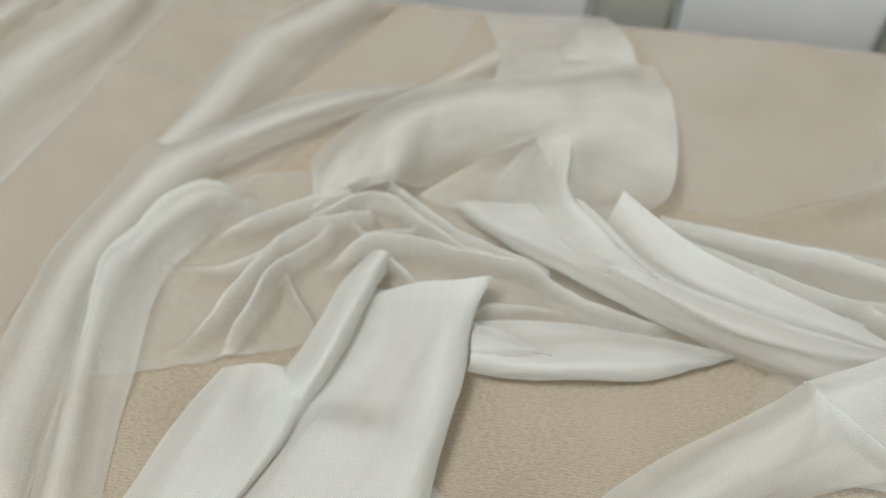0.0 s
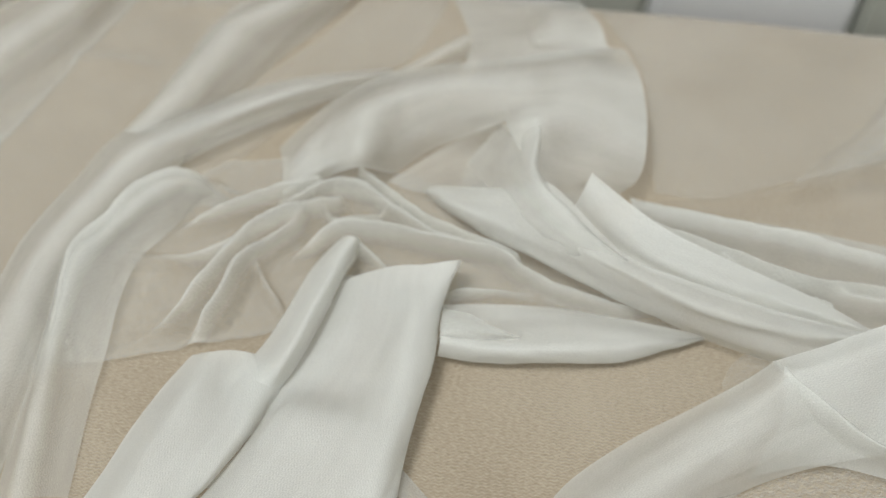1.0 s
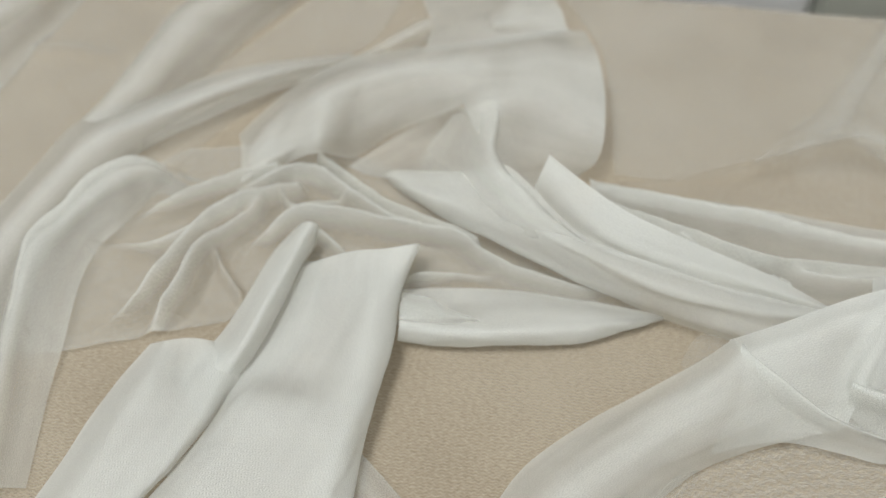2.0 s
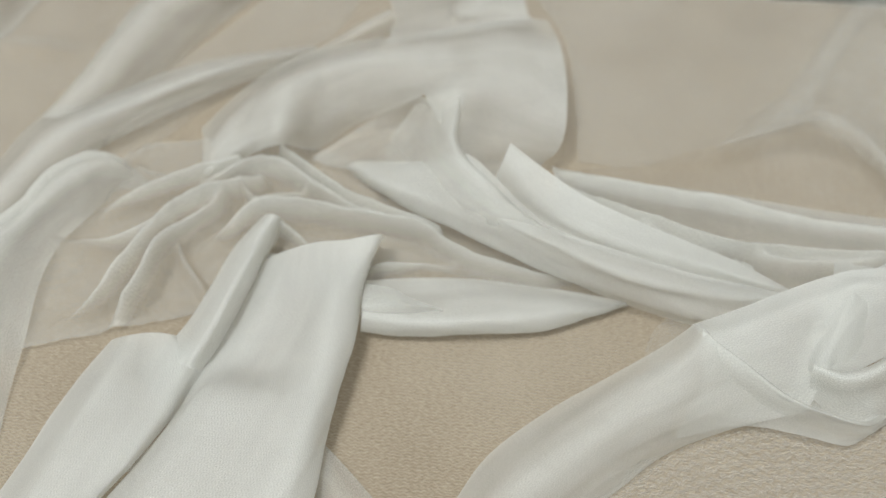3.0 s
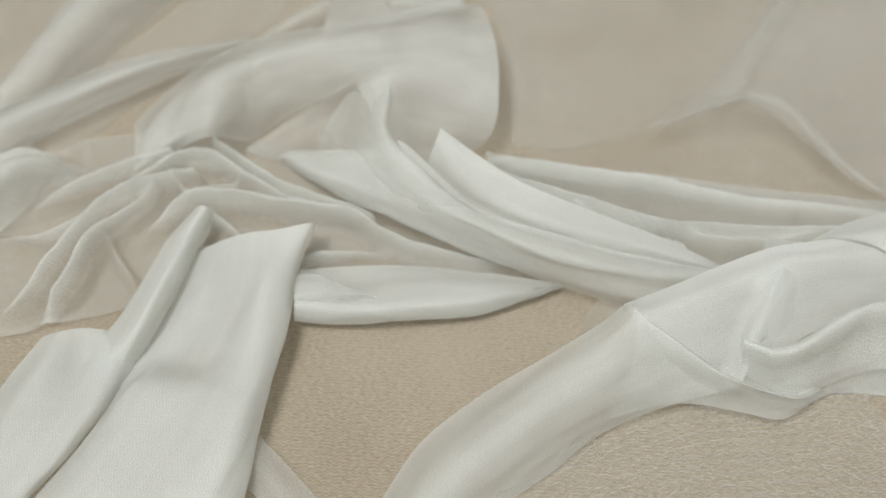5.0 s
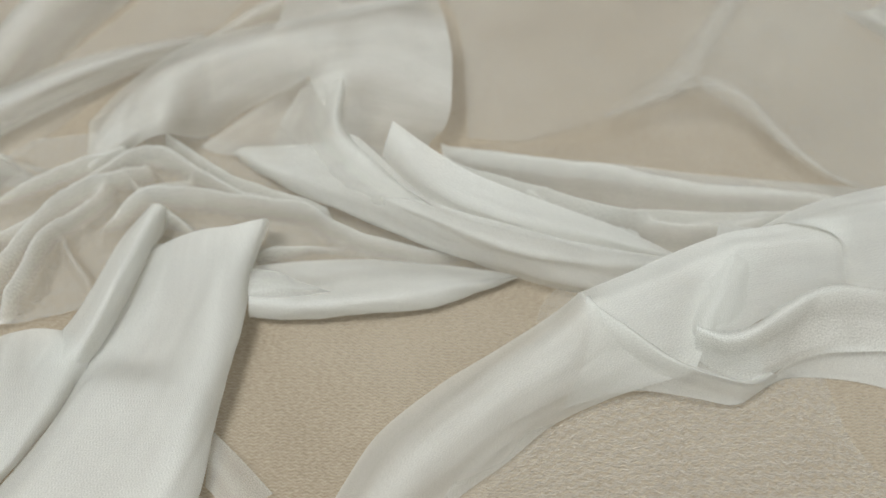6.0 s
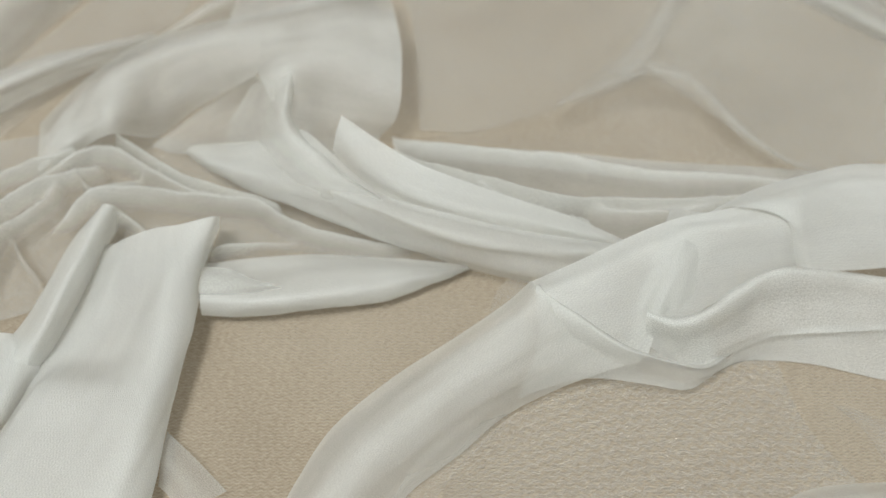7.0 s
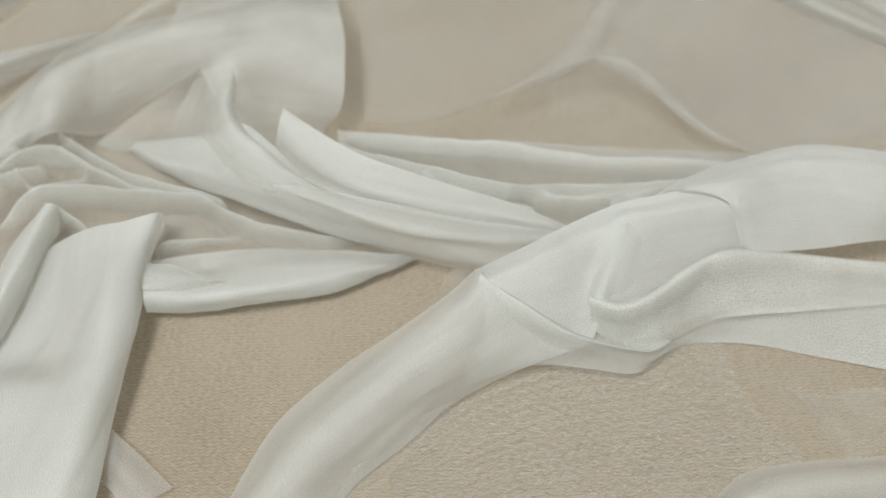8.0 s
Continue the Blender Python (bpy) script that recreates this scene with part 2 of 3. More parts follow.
# ---- beige cloth ----
def beige_cloth():
    xs = np.r_[np.linspace(-0.77, -0.32, 12), np.linspace(-0.31, 0.55, 200), np.linspace(0.56, 1.02, 12)]
    ys = np.r_[np.linspace(-1.12, -0.5, 12), np.linspace(-0.49, 0.0, 150), (0.004, 0.006, 0.008, 0.010)]
    gx, gy = np.meshgrid(xs, ys)
    gz = np.zeros_like(gx)
    for r in range(gz.shape[0]):
        for c in range(gz.shape[1]):
            x, y, _ = TURNED @ Vector((gx[r, c], gy[r, c], 0))
            gz[r, c] = swell(x, y) + 0.0010 * noise.noise((x * 16, y * 22, 1.7)) + 0.0005 * noise.noise((x * 50, y * 60, 4.1))
            for ax, ay, bx, by, high in CREASES:
                gz[r, c] += high * crease(x, y, ax, ay, bx, by)
    # the border hangs over the table's edges
    drop = np.maximum.reduce([gx - 1.005, -0.755 - gx, gy, -1.105 - gy, np.zeros_like(gx)])
    gz -= np.minimum(np.where(drop > 0, 2.5 * drop * 1000 * drop + 20 * drop, 0), 0.2)
    ob = grid_mesh("tablecloth", np.stack([gx, gy, gz], 2), beige, None)
    ob.matrix_world = TURNED
    return ob


def crease(x, y, ax, ay, bx, by):
    """A low soft crease from a to b."""
    lx, ly = bx - ax, by - ay
    s = max(0.0, min(1.0, ((x - ax) * lx + (y - ay) * ly) / (lx * lx + ly * ly)))
    off = math.hypot(x - ax - s * lx, y - ay - s * ly)
    return math.exp(-((off / 0.007) ** 2)) * math.sin(math.pi * min(max(s, 0.02), 0.98))


CREASES = ((-0.225, 0.487, -0.155, 0.475, 0.005), (-0.17, 0.535, -0.10, 0.535, 0.004), (-0.32, 0.53, -0.24, 0.53, 0.003))
tagged(beige_cloth(), "matte beige crepe cloth spread flat over the table", "tablecloth")

# ---- boards behind the table ----
def board(x0, x1, y, mat, label):
    ob = tagged(new("board"), label, "board", "boards behind the table")
    ob.matrix_world = TURNED
    part("panel", box(x0, y, FLOOR, x1, y + 0.02, 0.04, 0.004), mat, ob)
    return ob


board(-0.70, 0.094, 0.030, white_paint, "tall white painted board standing behind the table")
board(0.099, 0.151, 0.034, grey_paint, "narrow grey-green board standing behind the table")
board(0.156, 0.290, 0.030, white_paint, "tall white painted board standing behind the table")
board(0.297, 0.90, 0.034, grey_paint, "wide grey-green board standing behind the table")

# ---- the sheer fabric, fold by fold (guide curves in millimetres) ----
fabric = tagged(new("sheer_fabric"), "sheer white silky fabric draped in loose folds over beige cloth", "fabric")


def fold(name, label, count_along, count_across, mat, *guides, frayed=0.0):
    """A fold lofted over guide curves that run along it, with faint creases along its length."""
    along = np.array([spline(np.array(g) / 1000.0, count_along) for g in guides])
    grid = np.array([spline_even(along[:, c], count_across) for c in range(count_along)]).transpose(1, 0, 2)
    du, dv = np.gradient(grid, axis=1), np.gradient(grid, axis=0)
    nrm = np.cross(du, dv)
    nrm /= np.maximum(np.linalg.norm(nrm, axis=2, keepdims=True), 1e-9)
    lu = np.cumsum(np.linalg.norm(du, axis=2), axis=1)
    lv = np.cumsum(np.linalg.norm(dv, axis=2), axis=0)
    seed = len(fabric.children) * 3.7
    for r in range(grid.shape[0]):
        for c in range(grid.shape[1]):
            x, y, z = grid[r, c]
            soft = 0.0013 * noise.noise((lu[r, c] * 9, lv[r, c] * 70, seed)) + 0.0005 * noise.noise((lu[r, c] * 16, lv[r, c] * 170, seed + 9)) + 0.0007 * noise.noise((x * 30, y * 30, z * 30)) + 0.0004 * noise.noise((x * 90, y * 90, z * 90 + 5))
            inward = min(1.0, min(r, grid.shape[0] - 1 - r, c, grid.shape[1] - 1 - c) / 5.0)  # the borders stay where the guides put them
            grid[r, c] += nrm[r, c] * soft * inward
    grid[..., 1] = np.minimum(grid[..., 1], 0.549 - 0.1157 * grid[..., 0])
    low = swell(grid[..., 0], grid[..., 1]) + 0.0022
    if low.size and grid[..., 0].min() < -0.05:
        for ax, ay, bx, by, high in CREASES:
            low += high * np.vectorize(crease)(grid[..., 0], grid[..., 1], ax, ay, bx, by)
    grid[..., 2] = np.maximum(grid[..., 2], low)
    # crests whitened through the cover: raised there, cut at the foot, imitating grazing view
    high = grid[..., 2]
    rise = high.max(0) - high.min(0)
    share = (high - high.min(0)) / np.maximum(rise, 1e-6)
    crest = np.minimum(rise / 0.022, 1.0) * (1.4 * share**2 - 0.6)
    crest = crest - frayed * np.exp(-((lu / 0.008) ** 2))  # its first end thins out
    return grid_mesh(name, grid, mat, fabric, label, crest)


def spline_even(points, count):
    """Points on a Catmull-Rom curve, spaced evenly in its own parameter."""
    p = np.vstack([2 * points[0] - points[1], points, 2 * points[-1] - points[-2]])
    s = np.linspace(0, len(points) - 1 - 1e-9, count)
    i = s.astype(int)
    u = (s - i)[:, None]
    a, b, c, d = p[i], p[i + 1], p[i + 2], p[i + 3]
    return 0.5 * (2 * b + (c - a) * u + (2 * a - 5 * b + 4 * c - d) * u * u + (3 * b - a - 3 * c + d) * u**3)


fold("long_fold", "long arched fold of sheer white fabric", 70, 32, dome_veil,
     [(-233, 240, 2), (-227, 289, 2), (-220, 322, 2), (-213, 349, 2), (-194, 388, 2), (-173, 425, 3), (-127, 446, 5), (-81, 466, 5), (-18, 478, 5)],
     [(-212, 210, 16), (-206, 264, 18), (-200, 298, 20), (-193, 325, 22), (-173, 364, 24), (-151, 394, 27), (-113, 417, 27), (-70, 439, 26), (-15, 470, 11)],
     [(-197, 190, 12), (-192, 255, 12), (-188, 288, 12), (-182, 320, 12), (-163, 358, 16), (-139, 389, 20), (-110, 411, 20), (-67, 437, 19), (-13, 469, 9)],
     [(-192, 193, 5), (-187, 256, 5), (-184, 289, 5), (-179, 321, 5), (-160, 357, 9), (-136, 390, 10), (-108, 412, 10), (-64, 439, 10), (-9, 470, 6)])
fold("back_fold", "wide soft fold of sheer white fabric running over the table", 48, 40, sheer,
     [(-177, 420, 2), (-160, 451, 3), (-146, 485, 3), (-130, 522, 3), (-100, 549, 3), (-68, 578, 3)],
     [(-169, 413, 14), (-147, 433, 24), (-132, 463, 27), (-116, 494, 27), (-87, 517, 27), (-57, 545, 27)],
     [(-157, 411, 16), (-134, 431, 24), (-119, 460, 26), (-102, 489, 26), (-75, 512, 26), (-46, 541, 26)],
     [(-146, 419, 10), (-123, 438, 13), (-104, 468, 14), (-85, 496, 14), (-62, 520, 14), (-34, 551, 14)],
     [(-139, 431, 2), (-111, 453, 2), (-85, 489, 2), (-62, 518, 2), (-40, 550, 1), (-18, 574, 1)])
fold("fold_lining", "see-through shaded side of the long fold", 44, 20, thin,
     [(-144, 388, 13), (-125, 399, 19), (-105, 416, 19), (-67, 439, 18), (-13, 469, 9)],
     [(-142, 391, 6), (-117, 398, 8), (-93, 417, 9), (-52, 448, 9), (-9, 471, 5)],
     [(-142, 391, 2), (-116, 390, 2), (-78, 428, 2), (-35, 462, 3), (-8, 469, 4)])
fold("side_fold", "broad soft roll of sheer white fabric", 44, 36, sheer,
     [(-312, 477, 2), (-287, 505, 3), (-271, 527, 3), (-251, 553, 3), (-237, 577, 3)],
     [(-291, 430, 22), (-267, 456, 24), (-243, 486, 26), (-219, 517, 26), (-203, 544, 26)],
     [(-283, 398, 18), (-262, 429, 19), (-238, 468, 19), (-211, 506, 19), (-193, 542, 19)],
     [(-279, 374, 8), (-259, 406, 8), (-236, 449, 9), (-212, 497, 9), (-189, 549, 9)],
     [(-275, 351, 1), (-256, 388, 1), (-234, 433, 1), (-211, 485, 1), (-180, 553, 1)])
fold("hanging_panel", "narrow panel of sheer white fabric with a sharp ridge", 70, 28, sheer,
     [(-104, 373, 3), (-123, 384, 13), (-139, 384, 17), (-157, 374, 15), (-176, 349, 12), (-185, 328, 14), (-187, 293, 9), (-190, 246, 5), (-191, 193, 4)],
     [(-105, 371, 4), (-119, 374, 19), (-132, 368, 26), (-145, 357, 26), (-163, 335, 23), (-174, 317, 24), (-177, 280, 20), (-177, 237, 18), (-177, 188, 17)],
     [(-108, 369, 3), (-118, 369, 15), (-129, 364, 18), (-140, 351, 18), (-156, 334, 15), (-164, 312, 16), (-168, 281, 13), (-168, 241, 11), (-166, 192, 10)],
     [(-110, 367, 2), (-121, 367, 5), (-128, 356, 6), (-137, 341, 8), (-147, 329, 6), (-152, 304, 8), (-154, 269, 6), (-157, 242, 3), (-158, 195, 2)])
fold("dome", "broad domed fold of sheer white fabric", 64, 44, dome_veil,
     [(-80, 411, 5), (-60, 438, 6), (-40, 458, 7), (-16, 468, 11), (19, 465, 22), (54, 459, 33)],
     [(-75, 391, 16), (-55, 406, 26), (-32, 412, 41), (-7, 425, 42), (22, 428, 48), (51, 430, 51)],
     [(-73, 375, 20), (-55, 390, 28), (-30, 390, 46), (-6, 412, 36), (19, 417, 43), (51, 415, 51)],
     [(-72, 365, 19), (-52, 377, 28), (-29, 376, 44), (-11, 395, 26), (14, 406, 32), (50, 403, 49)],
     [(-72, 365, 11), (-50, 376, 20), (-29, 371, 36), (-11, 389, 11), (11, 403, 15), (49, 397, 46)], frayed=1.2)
fold("dome_end", "rounded end of the domed white fabric fold", 44, 58, dome_veil,
     [(54, 459, 33), (77, 460, 37), (101, 467, 35), (126, 480, 22)],
     [(51, 430, 51), (74, 433, 52), (98, 434, 51), (127, 437, 43)],
     [(51, 415, 51), (73, 414, 54), (97, 414, 54), (128, 411, 44)],
     [(50, 403, 49), (70, 402, 56), (96, 400, 53), (126, 388, 45)],
     [(49, 397, 46), (66, 388, 53), (90, 385, 46), (124, 374, 40)],
     [(60, 364, 47), (69, 369, 44), (90, 370, 35), (120, 367, 32)],
     [(63, 346, 46), (73, 352, 40), (90, 364, 25), (113, 367, 22)],
     [(68, 330, 47), (78, 334, 45), (92, 350, 31), (110, 366, 18)])
fold("open_sheet", "single see-through layer under the domed fold", 36, 28, sheer,
     [(-15, 383, 10), (10, 400, 15), (32, 406, 26), (47, 399, 43), (56, 380, 47)],
     [(-4, 376, 11), (20, 390, 11), (41, 398, 16), (52, 388, 30), (60, 367, 43)],
     [(10, 365, 21), (29, 360, 26), (44, 356, 31), (56, 352, 36), (63, 349, 40)])
fold("dome_back", "back of the domed white fabric fold with a slanting ridge", 50, 40, dome_veil,
     [(20, 552, 1), (41, 550, 3), (72, 546, 5), (91, 544, 6), (102, 542, 7)],
     [(28, 522, 6), (45, 518, 12), (68, 511, 18), (84, 503, 30), (105, 516, 22)],
     [(32, 499, 10), (46, 490, 20), (64, 487, 25), (73, 474, 36), (111, 490, 31)],
     [(30, 479, 14), (45, 473, 22), (65, 469, 28), (83, 469, 31), (114, 474, 30)],
     [(27, 464, 18), (44, 456, 30), (69, 455, 35), (89, 457, 37), (122, 476, 26)])
fold("upper_band", "wide flowing band of silky white fabric", 60, 36, silky,
     [(92, 352, 57), (110, 335, 54), (129, 322, 49), (153, 312, 43), (178, 302, 38), (203, 293, 32), (231, 276, 28)],
     [(88, 347, 48), (101, 326, 48), (122, 309, 46), (147, 298, 43), (176, 290, 39), (201, 283, 34), (229, 276, 28)],
     [(85, 348, 32), (97, 328, 35), (116, 309, 35), (144, 295, 35), (178, 286, 30), (226, 276, 25)])
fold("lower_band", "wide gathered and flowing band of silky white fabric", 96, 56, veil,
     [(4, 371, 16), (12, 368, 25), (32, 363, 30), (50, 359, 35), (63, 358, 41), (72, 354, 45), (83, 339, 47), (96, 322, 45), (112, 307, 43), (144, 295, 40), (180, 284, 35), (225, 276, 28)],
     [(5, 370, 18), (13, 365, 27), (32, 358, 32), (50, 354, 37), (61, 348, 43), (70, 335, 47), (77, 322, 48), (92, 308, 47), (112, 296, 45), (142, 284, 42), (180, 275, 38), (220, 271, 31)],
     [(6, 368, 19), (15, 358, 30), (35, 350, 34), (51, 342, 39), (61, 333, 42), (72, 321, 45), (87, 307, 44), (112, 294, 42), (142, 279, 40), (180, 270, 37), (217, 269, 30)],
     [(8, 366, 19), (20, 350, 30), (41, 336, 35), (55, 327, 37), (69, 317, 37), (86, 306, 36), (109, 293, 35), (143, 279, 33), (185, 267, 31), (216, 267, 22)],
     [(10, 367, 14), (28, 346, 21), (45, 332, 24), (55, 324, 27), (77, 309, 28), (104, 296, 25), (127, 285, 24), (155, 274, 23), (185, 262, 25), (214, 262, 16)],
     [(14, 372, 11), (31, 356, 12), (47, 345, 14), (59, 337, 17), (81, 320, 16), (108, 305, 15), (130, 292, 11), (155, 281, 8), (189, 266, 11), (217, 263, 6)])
fold("tent", "tented thin sheet of see-through white fabric", 56, 28, gauze,
     [(119, 364, 18), (166, 364, 23), (207, 368, 31), (245, 375, 40), (266, 377, 43), (286, 370, 38), (303, 347, 29), (322, 329, 22), (345, 318, 17)],
     [(119, 364, 18), (169, 363, 17), (213, 365, 14), (249, 370, 18), (271, 364, 19), (292, 355, 12), (312, 342, 8), (331, 329, 10), (349, 318, 13)],
     [(118, 362, 18), (168, 356, 18), (210, 346, 18), (238, 334, 20), (265, 328, 18), (287, 325, 15), (306, 322, 12), (327, 318, 12), (351, 314, 13)],
     [(118, 361, 14), (167, 353, 12), (209, 341, 10), (239, 331, 7), (266, 322, 6), (287, 318, 5), (306, 316, 4), (327, 313, 3), (357, 313, 3)])
fold("tent_back", "thin sheet of see-through white fabric lying flat", 40, 40, thin,
     [(207, 370, 29), (245, 375, 40), (266, 377, 43), (286, 370, 38), (303, 347, 29), (322, 329, 22), (345, 318, 17)],
     [(238, 407, 9), (257, 407, 25), (277, 397, 30), (297, 382, 26), (317, 360, 19), (336, 339, 14), (362, 324, 9)],
     [(264, 430, 7), (274, 429, 18), (297, 427, 13), (324, 408, 7), (348, 381, 5), (368, 357, 4), (389, 333, 4)],
     [(289, 462, 5), (298, 460, 17), (321, 463, 9), (353, 433, 4), (382, 401, 4), (410, 369, 3), (438, 336, 2)],
     [(322, 507, 3), (333, 512, 16), (368, 512, 8), (401, 480, 3), (430, 444, 3), (457, 400, 3), (485, 364, 2)])
fold("far_fold", "low fold of sheer white fabric", 30, 28, sheer,
     [(380, 473, 2), (401, 446, 2), (426, 423, 2), (462, 393, 2)],
     [(392, 460, 12), (414, 430, 14), (433, 412, 14), (461, 386, 14)],
     [(410, 475, 6), (435, 440, 6), (455, 418, 6), (476, 397, 6)],
     [(424, 477, 12), (440, 440, 14), (465, 412, 14), (486, 394, 14)],
     [(449, 496, 2), (474, 460, 2), (494, 436, 2), (513, 413, 2)])
fold("front_strip", "smooth wide strip of silky white fabric", 64, 52, silky,
     [(-36, 313, 12), (-48, 285, 9), (-64, 255, 8), (-70, 235, 9), (-83, 210, 9), (-99, 187, 9), (-114, 165, 9)],
     [(-24, 310, 24), (-33, 280, 19), (-47, 253, 10), (-56, 232, 22), (-66, 209, 21), (-79, 188, 20), (-91, 167, 19)],
     [(-8, 310, 31), (-13, 275, 25), (-26, 249, 13), (-29, 225, 24), (-39, 203, 20), (-49, 185, 19), (-58, 162, 18)],
     [(7, 309, 34), (4, 276, 33), (-4, 242, 28), (-9, 218, 28), (-14, 197, 26), (-19, 179, 25), (-25, 159, 24)],
     [(25, 312, 34), (16, 286, 27), (11, 260, 22), (4, 234, 19), (-2, 209, 16), (-6, 188, 14), (-10, 167, 12)],
     [(22, 323, 9), (12, 294, 5), (7, 266, 3), (0, 237, 2), (-5, 211, 1), (-10, 190, 1), (-13, 168, 1)])
fold("tube_fold", "round tube-like fold of sheer white fabric", 44, 28, silky,
     [(-39, 338, 16), (-53, 320, 13), (-63, 298, 11), (-72, 279, 10), (-81, 265, 10), (-96, 254, 3)],
     [(-33, 331, 28), (-42, 307, 29), (-51, 285, 28), (-59, 266, 25), (-70, 252, 20), (-89, 242, 4)],
     [(-28, 330, 26), (-36, 311, 23), (-44, 288, 21), (-52, 269, 19), (-62, 252, 14), (-81, 228, 2)],
     [(-27, 337, 8), (-38, 317, 5), (-45, 294, 4), (-54, 273, 3), (-63, 254, 3), (-79, 224, 2)])
fold("left_panel", "flat wide panel of silky white fabric", 44, 36, silky,
     [(-110, 269, 8), (-119, 258, 5), (-125, 250, 3), (-135, 231, 2), (-144, 209, 2), (-157, 182, 2)],
     [(-100, 267, 15), (-104, 251, 16), (-108, 236, 17), (-117, 216, 16), (-127, 196, 15), (-137, 173, 15)],
     [(-89, 269, 14), (-88, 253, 11), (-90, 231, 16), (-98, 211, 17), (-107, 192, 16), (-118, 169, 16)],
     [(-79, 268, 13), (-71, 250, 17), (-75, 229, 19), (-83, 212, 17), (-92, 196, 16), (-106, 177, 15)],
     [(-74, 269, 7), (-63, 253, 10), (-70, 236, 6), (-80, 220, 5), (-92, 203, 4), (-107, 184, 4)])
fold("low_sheet", "thin low sheet of see-through white fabric", 24, 16, thin,
     [(25, 321, 20), (43, 320, 15), (66, 308, 12), (101, 298, 11)],
     [(23, 311, 15), (43, 315, 9), (66, 306, 9), (101, 296, 10)],
     [(18, 299, 12), (40, 305, 13), (66, 302, 9), (101, 294, 9)])
fold("crescent", "crescent-shaped fold of silky white fabric", 52, 36, silky,
     [(17, 299, 12), (42, 301, 10), (72, 299, 11), (109, 293, 11), (149, 283, 12)],
     [(16, 286, 21), (42, 288, 13), (71, 289, 17), (108, 281, 19), (149, 280, 14)],
     [(15, 271, 22), (39, 267, 24), (70, 267, 24), (107, 270, 21), (149, 280, 14)],
     [(14, 269, 11), (38, 265, 11), (70, 265, 12), (107, 268, 11), (151, 281, 11)],
     [(14, 276, 4), (39, 273, 4), (71, 273, 4), (108, 275, 5), (152, 285, 7)])
fold("leg_fold", "large soft folded leg of sheer white fabric", 56, 36, veil,
     [(47, 164, 2), (57, 180, 4), (75, 203, 7), (105, 223, 12), (134, 237, 17), (161, 249, 25), (176, 256, 34)],
     [(59, 156, 20), (71, 169, 22), (90, 187, 25), (118, 204, 30), (143, 219, 34), (165, 231, 38), (179, 244, 42)],
     [(78, 154, 18), (91, 168, 19), (112, 182, 22), (137, 198, 25), (163, 210, 28), (181, 222, 30), (196, 232, 33)],
     [(96, 157, 3), (110, 170, 3), (133, 184, 4), (156, 200, 5), (182, 209, 9), (202, 212, 15), (224, 214, 21)])
fold("flap", "folded-over flap of sheer white fabric", 44, 28, veil,
     [(180, 252, 36), (197, 236, 32), (215, 222, 25), (235, 216, 17), (253, 212, 14), (264, 217, 11)],
     [(176, 246, 42), (193, 231, 39), (212, 217, 32), (233, 211, 24), (252, 207, 20), (265, 214, 15)],
     [(176, 229, 28), (194, 222, 26), (213, 215, 22), (234, 209, 18), (253, 206, 15), (268, 215, 11)],
     [(164, 210, 2), (184, 213, 7), (202, 212, 11), (226, 206, 11), (244, 202, 9), (257, 208, 7), (272, 218, 4)])
fold("pocket", "sheer white fabric pulled up into a soft pocket", 84, 44, silky,
     [(175, 257, 31), (199, 262, 38), (219, 268, 42), (237, 273, 45), (252, 276, 47), (268, 277, 48), (286, 279, 48), (310, 282, 46)],
     [(176, 245, 41), (200, 251, 43), (219, 257, 44), (237, 263, 46), (252, 267, 49), (266, 267, 49), (283, 268, 48), (309, 270, 46)],
     [(183, 236, 38), (206, 242, 39), (222, 248, 39), (235, 253, 40), (246, 256, 45), (260, 259, 43), (280, 262, 41), (309, 262, 39)],
     [(195, 228, 31), (212, 232, 32), (223, 236, 32), (231, 241, 34), (239, 244, 40), (254, 246, 35), (277, 252, 33), (310, 257, 31)],
     [(210, 220, 21), (219, 218, 18), (227, 218, 17), (231, 225, 26), (234, 230, 34), (248, 231, 28), (275, 243, 26), (310, 253, 24)])
fold("rim", "open-weave turned rim of the sheer white fabric", 64, 34, mesh_weave,
     [(229, 235, 32), (234, 231, 33), (243, 230, 31), (257, 233, 31), (274, 243, 30), (291, 251, 29), (305, 254, 28), (329, 250, 26), (362, 242, 24), (400, 234, 22)],
     [(226, 229, 38), (231, 225, 39), (240, 223, 37), (254, 226, 37), (271, 236, 36), (288, 245, 35), (301, 248, 34), (326, 245, 31), (358, 238, 28), (396, 229, 26)],
     [(227, 226, 26), (234, 222, 25), (243, 220, 24), (257, 223, 25), (273, 230, 26), (288, 238, 26), (302, 239, 26), (325, 237, 23), (359, 230, 20), (397, 223, 19)],
     [(229, 222, 20), (238, 218, 16), (248, 217, 14), (261, 219, 14), (275, 223, 15), (288, 227, 17), (304, 228, 17), (324, 227, 16), (357, 222, 15), (397, 218, 14)],
     [(237, 217, 14), (246, 215, 10), (254, 213, 8), (264, 216, 7), (276, 221, 9), (290, 224, 12), (307, 223, 14), (323, 222, 14), (357, 220, 14), (397, 218, 13)])
fold("flat_sheet", "flat open-weave sheet of sheer white fabric", 40, 18, mesh_weave,
     [(258, 210, 8), (279, 222, 11), (307, 227, 13), (339, 225, 12), (388, 222, 11)],
     [(265, 213, 4), (284, 220, 6), (313, 220, 6), (340, 216, 6), (384, 208, 6)],
     [(271, 217, 2), (286, 217, 2), (311, 212, 2), (337, 202, 2), (377, 187, 2)])
